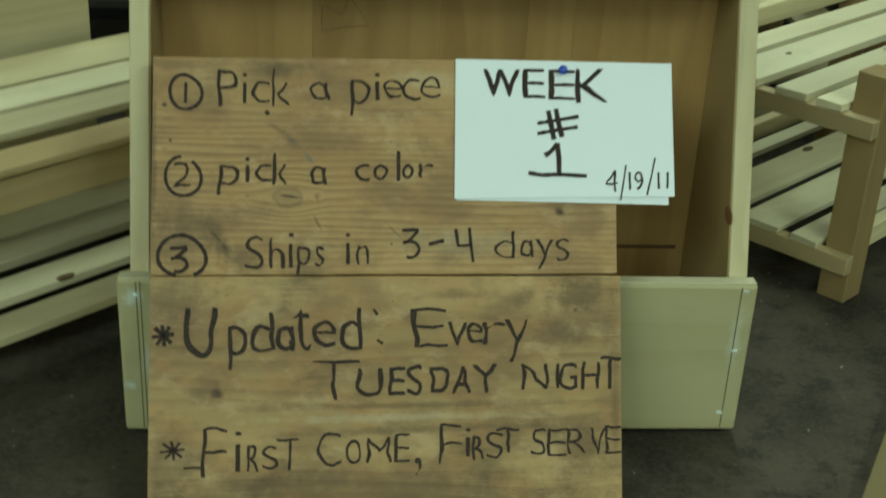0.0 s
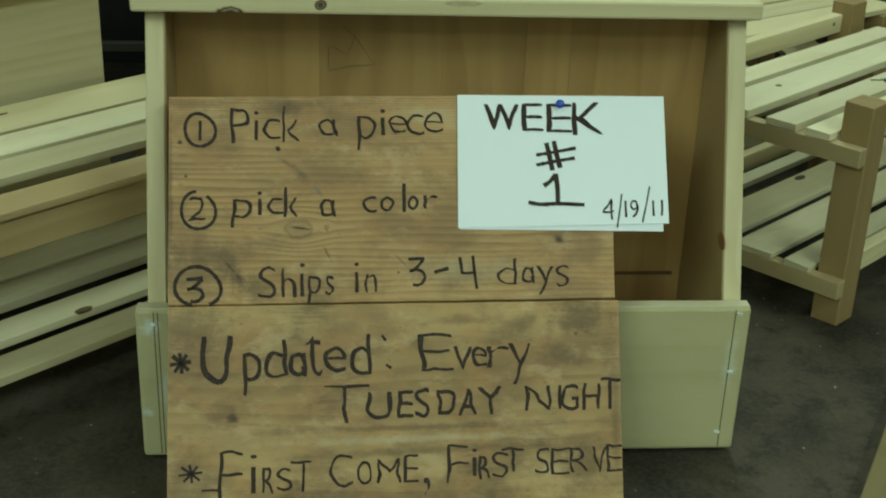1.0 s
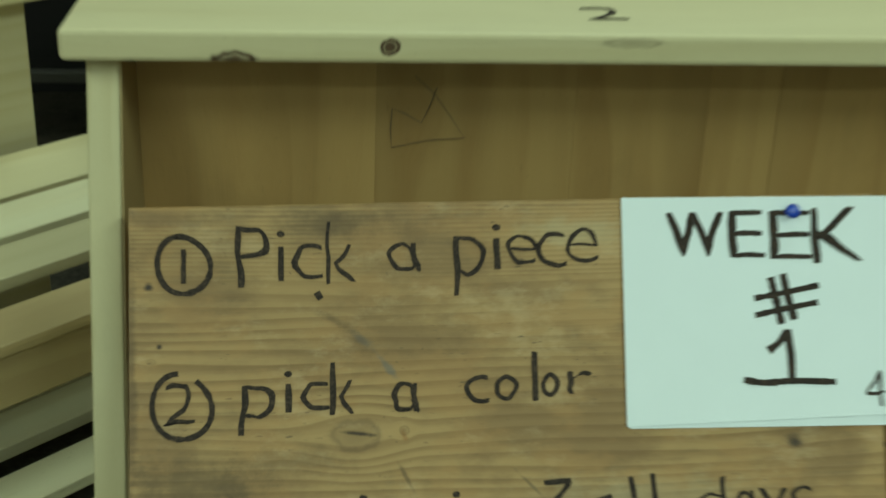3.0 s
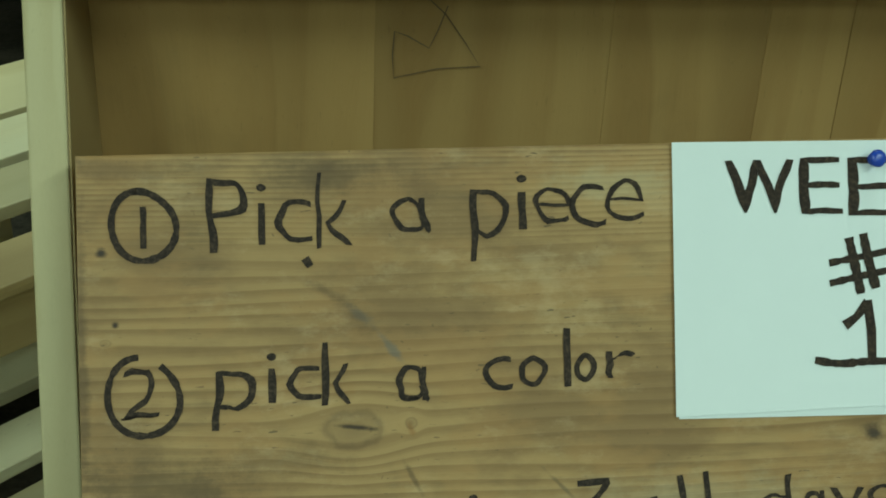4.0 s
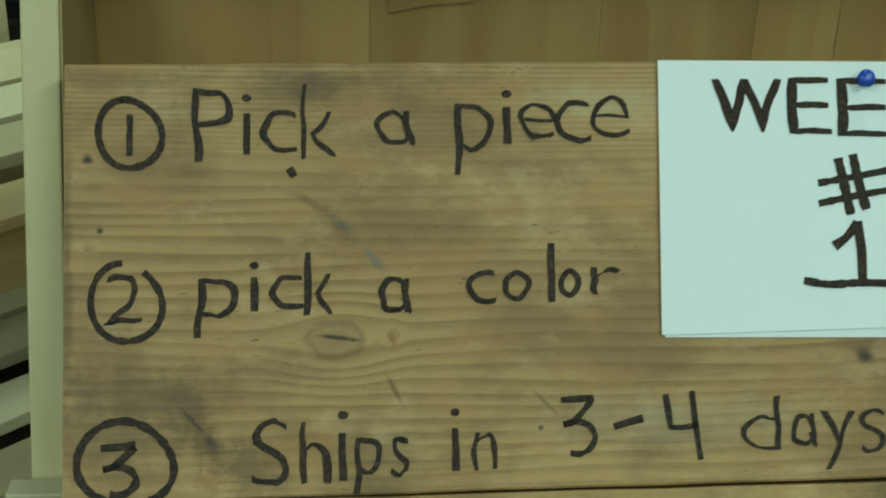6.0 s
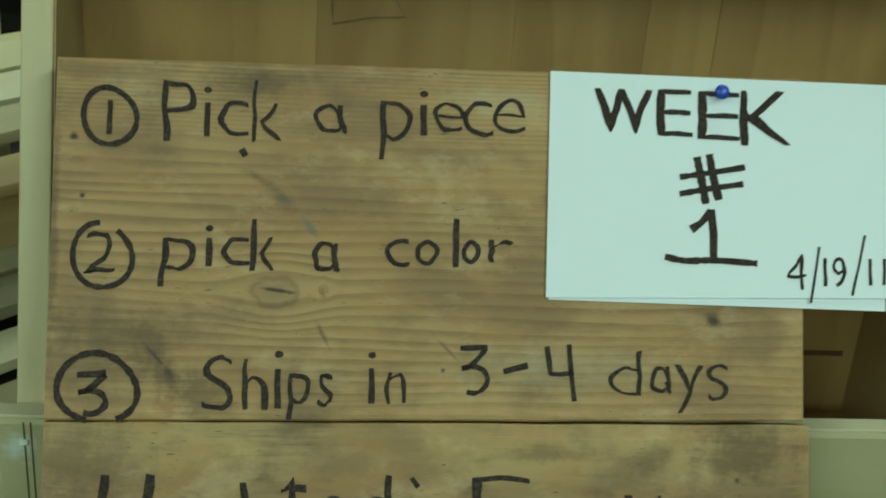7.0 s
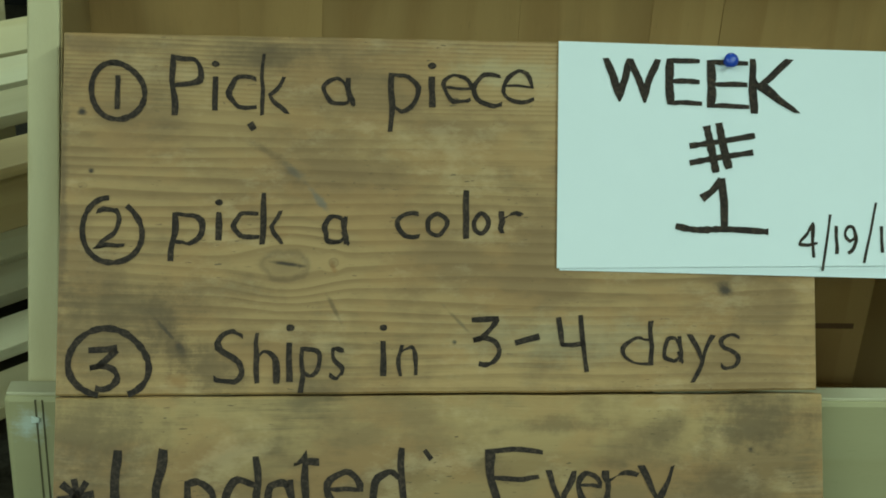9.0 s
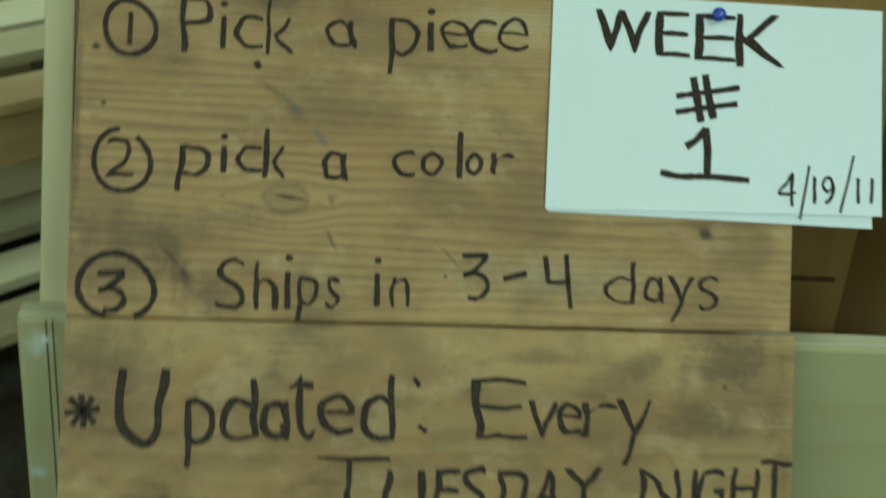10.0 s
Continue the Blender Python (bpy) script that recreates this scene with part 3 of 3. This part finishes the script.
    hand("color", upper, ink, 0.0032, (0.1968, 0.2115, 0.1190, 0.1361), (0.2149, 0.2287, 0.1198, 0.1359), (0.2376, 0.2414, 0.1200, 0.1496), (0.2431, 0.2549, 0.1218, 0.1363), (0.2594, 0.2747, 0.1230, 0.1368))
    hand("Ships", upper, ink, 0.0032, (0.0905, 0.1086, 0.0322, 0.0638), (0.1142, 0.1284, 0.0328, 0.0632), (0.1321, 0.1371, 0.0335, 0.0675), (0.1408, 0.1538, 0.0271, 0.0545), (0.1578, 0.1672, 0.0351, 0.0548))
    hand("in", upper, ink, 0.0030, (0.1877, 0.1927, 0.0370, 0.0677), (0.1988, 0.2117, 0.0370, 0.0559))
    hand("days", upper, ink, 0.0028, (0.3355, 0.3546, 0.0443, 0.0705), (0.3602, 0.3733, 0.0450, 0.0622), (0.3765, 0.3939, 0.0333, 0.0626), (0.3958, 0.4104, 0.0415, 0.0637))
    pen_star(0.0132, -0.0324, 0.0105, 0.0115, 0.0046, lower, ink)
    hand("U", lower, ink, 0.0054, (0.0332, 0.0638, -0.0528, -0.0066))
    hand("pdated", lower, ink, 0.0048, (0.0742, 0.0936, -0.0654, -0.0235), (0.0962, 0.1190, -0.0480, -0.0087), (0.1207, 0.1386, -0.0475, -0.0235), (0.1380, 0.1555, -0.0459, -0.0054), (0.1560, 0.1785, -0.0438, -0.0169), (0.1828, 0.2037, -0.0465, -0.0053))
    hand("E", lower, ink, 0.0036, (0.2523, 0.2885, -0.0434, -0.0052))
    hand("very", lower, ink, 0.0038, (0.2879, 0.3064, -0.0423, -0.0190), (0.3052, 0.3231, -0.0401, -0.0190), (0.3231, 0.3462, -0.0407, -0.0190), (0.3456, 0.3704, -0.0580, -0.0168))
    hand("T", lower, ink, 0.0036, (0.1563, 0.1973, -0.0952, -0.0569))
    hand("UESDAY", lower, ink, 0.0040, (0.1984, 0.2237, -0.0926, -0.0641), (0.2298, 0.2480, -0.0900, -0.0631), (0.2469, 0.2646, -0.0907, -0.0610), (0.2712, 0.2907, -0.0886, -0.0622), (0.2924, 0.3119, -0.0898, -0.0617), (0.3124, 0.3371, -0.0888, -0.0595))
    hand("NIGHT", lower, ink, 0.0034, (0.3618, 0.3866, -0.0857, -0.0597), (0.3956, 0.3990, -0.0847, -0.0597), (0.3979, 0.4172, -0.0859, -0.0598), (0.4206, 0.4388, -0.0849, -0.0581), (0.4394, 0.4605, -0.0850, -0.0537))
    pen_star(0.0234, -0.1422, 0.0118, 0.0102, 0.0030, lower, ink)
    hand("F", lower, ink, 0.0030, (0.0516, 0.0741, -0.1678, -0.1210))
    hand("iRST", lower, ink, 0.0028, (0.0822, 0.0886, -0.1627, -0.1244), (0.0940, 0.1054, -0.1628, -0.1375), (0.1091, 0.1237, -0.1614, -0.1387), (0.1226, 0.1448, -0.1626, -0.1313))
    hand("COME,", lower, ink, 0.0026, (0.1605, 0.1850, -0.1582, -0.1251), (0.1883, 0.2042, -0.1568, -0.1329), (0.2096, 0.2321, -0.1560, -0.1315), (0.2365, 0.2519, -0.1551, -0.1278), (0.2558, 0.2624, -0.1684, -0.1509))
    hand("FiRST", lower, ink, 0.0028, (0.2790, 0.3034, -0.1578, -0.1194), (0.3051, 0.3107, -0.1503, -0.1229), (0.3118, 0.3246, -0.1531, -0.1306), (0.3257, 0.3442, -0.1528, -0.1264), (0.3358, 0.3593, -0.1479, -0.1226))
    hand("SERVE", lower, ink, 0.0026, (0.3711, 0.3857, -0.1499, -0.1234), (0.3863, 0.4060, -0.1512, -0.1246), (0.4071, 0.4269, -0.1486, -0.1237), (0.4286, 0.4440, -0.1499, -0.1233), (0.4445, 0.4610, -0.1489, -0.1217))
    return board


sign()


def paper_note():
    """A letter sheet folded once, the fold on top, pinned to the upper plank."""
    note = thing("paper_note", SIGN_POSE, "folded white paper note pinned to the brown plank sign", "paper")

    def curl(back, bow, f, g):
        return -back - bow * (1 - f) ** 1.6 * (0.5 + 0.5 * g) - 0.0008 * math.sin(3 * g + 2 * f)

    def leaf(name, u0, u1, v0, v1, back, bow, taper):
        bm = bmesh.new()
        nu, nv = 14, 10
        grid = []
        for j in range(nv + 1):
            f = j / nv
            row = []
            for i in range(nu + 1):
                g = i / nu
                half = (u1 - u0) / 2 * (1 + taper * (1 - f))
                u = (u0 + u1) / 2 + (2 * g - 1) * half
                y = curl(back, bow, f, g)
                foot = v0[0] + (v0[1] - v0[0]) * g
                row.append(bm.verts.new((u, y, foot + (v1 - foot) * f)))
            grid.append(row)
        for a, b in zip(grid, grid[1:]):
            for i in range(nu):
                bm.faces.new((a[i], a[i + 1], b[i + 1], b[i]))
        ob = part(name, bm, M_PAPER, note)
        mod = ob.modifiers.new("thickness", "SOLIDIFY")
        mod.thickness = 0.00025
        return ob

    leaf("back_leaf", 0.2970, 0.5105, (0.1012, 0.0982), 0.2415, 0.0004, 0.0006, 0.004)
    front = leaf("front_leaf", 0.2960, 0.5155, (0.1024, 0.1064), 0.2418, 0.0012, 0.0012, 0.012)
    hand("WEEK", front, 0.0030, 0.0043, (0.3235, 0.3595, 0.2047, 0.2326), (0.3628, 0.3861, 0.2040, 0.2334), (0.3894, 0.4169, 0.2024, 0.2330), (0.4165, 0.4494, 0.2002, 0.2349), chisel=0.25)
    hand("4", front, 0.0030, 0.0024, (0.4457, 0.4593, 0.1104, 0.1327))
    hand("/", front, 0.0030, 0.0018, (0.4616, 0.4673, 0.1024, 0.1376))
    hand("1", front, 0.0030, 0.0024, (0.4695, 0.4722, 0.1130, 0.1306))
    hand("9", front, 0.0030, 0.0022, (0.4752, 0.4847, 0.1130, 0.1310))
    hand("/", front, 0.0030, 0.0018, (0.4888, 0.4972, 0.1076, 0.1456))
    hand("1", front, 0.0030, 0.0024, (0.4988, 0.5019, 0.1142, 0.1308))
    hand("1", front, 0.0030, 0.0024, (0.5084, 0.5111, 0.1146, 0.1312))
    # the hash sign: two bars that lean, two that rise
    for wide, line in ((0.0058, [(0.3887, 0.1915), (0.3917, 0.1768), (0.3944, 0.1624)]), (0.0058, [(0.3966, 0.1935), (0.3993, 0.1787), (0.4027, 0.1650)]),
                       (0.0042, [(0.3777, 0.1786), (0.3968, 0.1818), (0.4197, 0.1861)]), (0.0042, [(0.3776, 0.1681), (0.3967, 0.1719), (0.4184, 0.1755)])):
        stroke(curved(line), wide, 0.0030, "hash_stroke", M_INK, front)
    stroke([(0.3850, 0.1462), (0.3912, 0.1504), (0.3980, 0.1580)], 0.0056, 0.0030, "flag_stroke", M_INK, front)
    stroke([(0.3976, 0.1590), (0.3993, 0.1440), (0.3992, 0.1275)], 0.0056, 0.0030, "numeral_stroke", M_INK, front)
    stroke(curved([(0.3684, 0.1290), (0.3817, 0.1268), (0.3997, 0.1275), (0.4272, 0.1262)]), 0.0048, 0.0030, "underline", M_INK, front)
    for ob in front.children:
        for v in ob.data.vertices:
            f = min(1.0, max(0.0, (v.co.z - 0.1050) / 0.1368))
            g = min(1.0, max(0.0, (v.co.x - 0.2965) / 0.2160))
            v.co.y = curl(0.0012, 0.0012, f, g) - 0.0004
    return note


paper_note()


def push_pin():
    pin = thing("push_pin", SIGN_POSE @ pose(0.4030, -0.0022, 0.2318, 90), "small round blue push pin through the paper note", "push pin")
    part("pin_head", lathe([(0.0028, 0.0), (0.0034, 0.0008), (0.0026, 0.0018), (0.0024, 0.0036), (0.0040, 0.0046), (0.0046, 0.0058), (0.0038, 0.0070), (0.0018, 0.0075)]),
         M_PIN, pin, smooth=True)
    part("pin_shaft", lathe([(0.0004, -0.006), (0.0005, -0.002), (0.0005, 0.001)], 10), M_STEEL, pin)
    return pin


push_pin()


# ---- two-tier slatted tables ----
def slatted_table(m, upper, lower, long, wide, label, near=(0.262, 0.292), far=(0.262, 0.292), low_rail=True, apron=None, slat_wood=None, rail_wood=None):
    """Legs rise past the slats only on the sides that carry a raised rail; near, far: the heights of those rails."""
    table = thing("slatted_table", m, label, "table", "slatted tables")
    for y, raised in ((0.0, near), (wide - 0.04, far)):
        for x in (0.0, long - 0.045):
            part("leg", bar(x, x + 0.045, y, y + 0.04, 0, 0.312 if raised else 0.2580, 0.0015, 0.0005), M_TABLE_DARK, table)
    for x in (-0.0185, long + 0.0005):
        for z in (0.046, 0.2345):
            part("end_rail", bar(x, x + 0.018, -0.002, wide + 0.002, z, z + 0.0242, 0.0012, 0.0008), rail_wood or M_PINE_Y, table)
    for y, raised in ((0.004, near), (wide - 0.022, far)):
        if raised:
            part("side_rail", bar(0.0455, long - 0.0455, y, y + 0.018, *raised, 0.0012, 0.0006), M_PINE_X, table)
        if low_rail:
            part("side_rail", bar(0.0455, long - 0.0455, y, y + 0.018, 0.068, 0.096, 0.0012, 0.0006), M_PINE_X, table)
    if apron:
        part("apron", bar(*apron, 0.0012, 0.0006), M_TABLE_X, table)
    tiers = []
    for z, rows in ((0.2540, upper), (0.0655, lower)):
        tiers.append([])
        for a, b in rows:
            lift = random.uniform(0, 0.003)
            slat = part("slat", bar(-0.018, long + 0.018, a, b, z + 0.005, z + 0.0135 + lift, 0.0010, 0.0009), slat_wood or M_PINE_X, table)
            tiers[-1].append((slat, z + 0.0135 + lift))
    return table, tiers


def slat_knot(slat, x, y, long, wide):
    """A dark knot, level with the upper face of a slat."""
    ob, z = slat
    bm = lathe([(1.0, -0.002), (1.0, 0.0009), (0.55, 0.0013)], 18)
    bmesh.ops.scale(bm, vec=(long, wide, 1.0), verts=bm.verts)
    bmesh.ops.translate(bm, vec=(x, y, z), verts=bm.verts)
    return part("knot", bm, M_KNOT_DARK, ob, "dark brown knot")


def slat_scribble(slat, points, wide):
    """A short marker stroke on the upper face of a slat."""
    ob, z = slat
    mark = stroke(points, wide, 0.0, "marker_scribble", M_INK, ob, "black marker scribble")
    for v in mark.data.vertices:
        v.co = Vector((v.co.x, v.co.z, z + 0.0012))
    return mark


RIGHT_UP = ((0.044, 0.080), (0.095, 0.140), (0.168, 0.230), (0.246, 0.288))
RIGHT_LOW = ((0.044, 0.082), (0.102, 0.163), (0.180, 0.244), (0.278, 0.305))
right_table, right_tiers = slatted_table(pose(0.850, 0.291, 0, 0, 0, 41.0), RIGHT_UP, RIGHT_LOW, 0.56, 0.345, "pale pine two-tier slatted table with tan legs on concrete",
                                         slat_wood=M_PINE_PALE, rail_wood=M_RAIL_Y)
LEFT_UP = ((0.030, 0.080), (0.118, 0.172), (0.187, 0.247), (0.256, 0.345))
LEFT_LOW = ((0.031, 0.077), (0.105, 0.151), (0.185, 0.236), (0.250, 0.326))
left_table, left_tiers = slatted_table(pose(-0.2725, -0.0903, 0, 0, 0, 43.5), LEFT_UP, LEFT_LOW, 0.59, 0.345, "pale pine two-tier slatted table with close-set top slats", near=None, far=None, low_rail=False,
                                       apron=(0.0, 0.372, 0.041, 0.053, 0.214, 0.2585))
M_KNOT_DARK = plain("dark_knot", (0.15, 0.095, 0.045), 0.55, 0.5, 150.0)
left_tiers[0][0][0].data.materials[0] = M_TABLE_X
left_tiers[0][1][0].data.materials[0] = M_PINE_DULL
left_tiers[0][2][0].data.materials[0] = M_PINE_PALE
# Paler pine on the lower tier makes up for light lost under the top.
for tier in left_tiers[1][1:]:
    tier[0].data.materials[0] = M_PINE_PALE
slat_knot(right_tiers[1][2], 0.279, 0.232, 0.013, 0.006)
slat_knot(right_tiers[0][2], 0.120, 0.205, 0.006, 0.004)
slat_knot(left_tiers[1][1], 0.292, 0.108, 0.012, 0.005)
slat_knot(left_tiers[0][3], 0.326, 0.315, 0.010, 0.003)
slat_scribble(right_tiers[0][1], [(0.255, 0.132), (0.266, 0.122), (0.281, 0.121), (0.268, 0.116), (0.262, 0.108)], 0.004)
nail = lathe([(0.0032, -0.001), (0.0034, 0.0006), (0.0022, 0.0011)], 14)
bmesh.ops.rotate(nail, cent=(0, 0, 0), matrix=Matrix.Rotation(radians(90), 3, "X"), verts=nail.verts)
bmesh.ops.translate(nail, vec=(0.488, 0.323, 0.279), verts=nail.verts)
part("nail", nail, plain("nail_steel", (0.12, 0.12, 0.11), 0.4, metal=1.0), right_table, "dark steel nail head")
BACK_UP = ((0.010, 0.073), (0.080, 0.146), (0.153, 0.215), (0.222, 0.290))
slatted_table(pose(0.782, 0.757, 0, 0, 0, 33.0), BACK_UP, RIGHT_LOW[1:3], 0.49, 0.30, "pale pine slatted table standing behind another table", near=None, far=None)
CROSS_UP = tuple((0.012 + 0.108 * k, 0.100 + 0.108 * k + 0.006 * (k % 3)) for k in range(6))
slatted_table(pose(1.45, 1.34, 0, 0, 0, 88.0), CROSS_UP, CROSS_UP[::2], 0.70, 0.66, "wide pale slatted table standing far behind the case", near=None, far=None, low_rail=False)


def pine_chest(m, wide, deep, high, label, over=0.03, face=None):
    """A plain box of boards with a top board that stands over its edges."""
    chest = thing("wooden_chest", m, label, "chest", "pine chests")
    part("front_panel", bar(0, wide, 0, 0.018, 0.01, high, 0.002), face or M_PINE_X, chest)
    for x in (0.0, wide - 0.018):
        part("side_panel", bar(x, x + 0.018, 0.0185, deep - 0.0185, 0.01, high, 0.002), M_PINE_Z, chest)
    part("back_panel", bar(0, wide, deep - 0.018, deep, 0.01, high, 0.002), M_PINE_X, chest)
    part("top_board", bar(-over, wide + over, -over, deep + over, high + 0.0005, high + 0.0225, 0.003), M_PINE_X, chest)
    return chest


D43 = (math.cos(radians(43.5)), math.sin(radians(43.5)))
pine_chest(pose(D43[0] * (0.260 - 0.5) - D43[1] * 0.495, D43[1] * (0.260 - 0.5) + D43[0] * 0.495, 0, 0, 0, 43.5), 0.50, 0.318, 0.405,
           "plain pale pine chest with an overhanging top board")
# three more, close behind the slant-front case
wide_chest = pine_chest(pose(-0.036, 0.60, 0), 0.344, 0.30, 0.47, "wide tan pine chest standing behind the slant-front case", 0.004)
part("cross_board", bar(0.075, 0.215, -0.012, -0.0005, 0.4165, 0.432, 0.001), M_PINE_PALE, wide_chest, "pale narrow board")
for x, z in ((0.052, 0.409), (0.222, 0.417)):
    spot = lathe([(0.006, 0.0), (0.0055, 0.0006), (0.003, 0.0009)], 16)
    bmesh.ops.rotate(spot, cent=(0, 0, 0), matrix=Matrix.Rotation(radians(90), 3, "X"), verts=spot.verts)
    bmesh.ops.translate(spot, vec=(x, 0.0002, z), verts=spot.verts)
    part("knot", spot, M_KNOT, wide_chest, "brown knot")
pine_chest(pose(0.332, 0.60, 0), 0.074, 0.30, 0.46, "narrow tan pine chest standing beside a wide one", 0.003)
pine_chest(pose(0.440, 0.60, 0), 0.088, 0.28, 0.388, "low narrow pine chest standing beside a taller one", 0.003)


# Added box: its near-black boards stand in for the deep shade back there.
def shade_unit():
    unit = thing("storage_shelf", pose(-1.02, 1.16, 0), "added near-black box standing in for deep shade, with a grey board", "shelf")
    part("back_panel", bar(0, 1.0, 0.38, 0.40, 0, 0.9, 0.002), M_SHADE_BLACK, unit)
    part("side_panel", bar(0, 0.02, 0, 0.379, 0, 0.9, 0.002), M_SHADE_BLACK, unit)
    part("side_panel", bar(0.98, 1.0, 0, 0.379, 0, 0.9, 0.002), M_SHADE_BLACK, unit)
    part("top_board", bar(0, 1.0, 0, 0.40, 0.901, 0.92, 0.002), M_SHADE_BLACK, unit)
    part("shelf_rail", bar(0.021, 0.979, 0.02, 0.04, 0.125, 0.142, 0.002), M_GREY, unit, "grey painted shelf rail")
    return unit


shade_unit()


def loose_board():
    ob = tagged(link_mesh("loose_board", bar(0, 0.6, -0.14, 0, 0, 0.019, 0.002), M_LOOSE), "loose dull brown pine board lying on the concrete floor", "board")
    ob.matrix_world = pose(0.70, -0.165, 0, 0, 0, 59)
    return ob


loose_board()
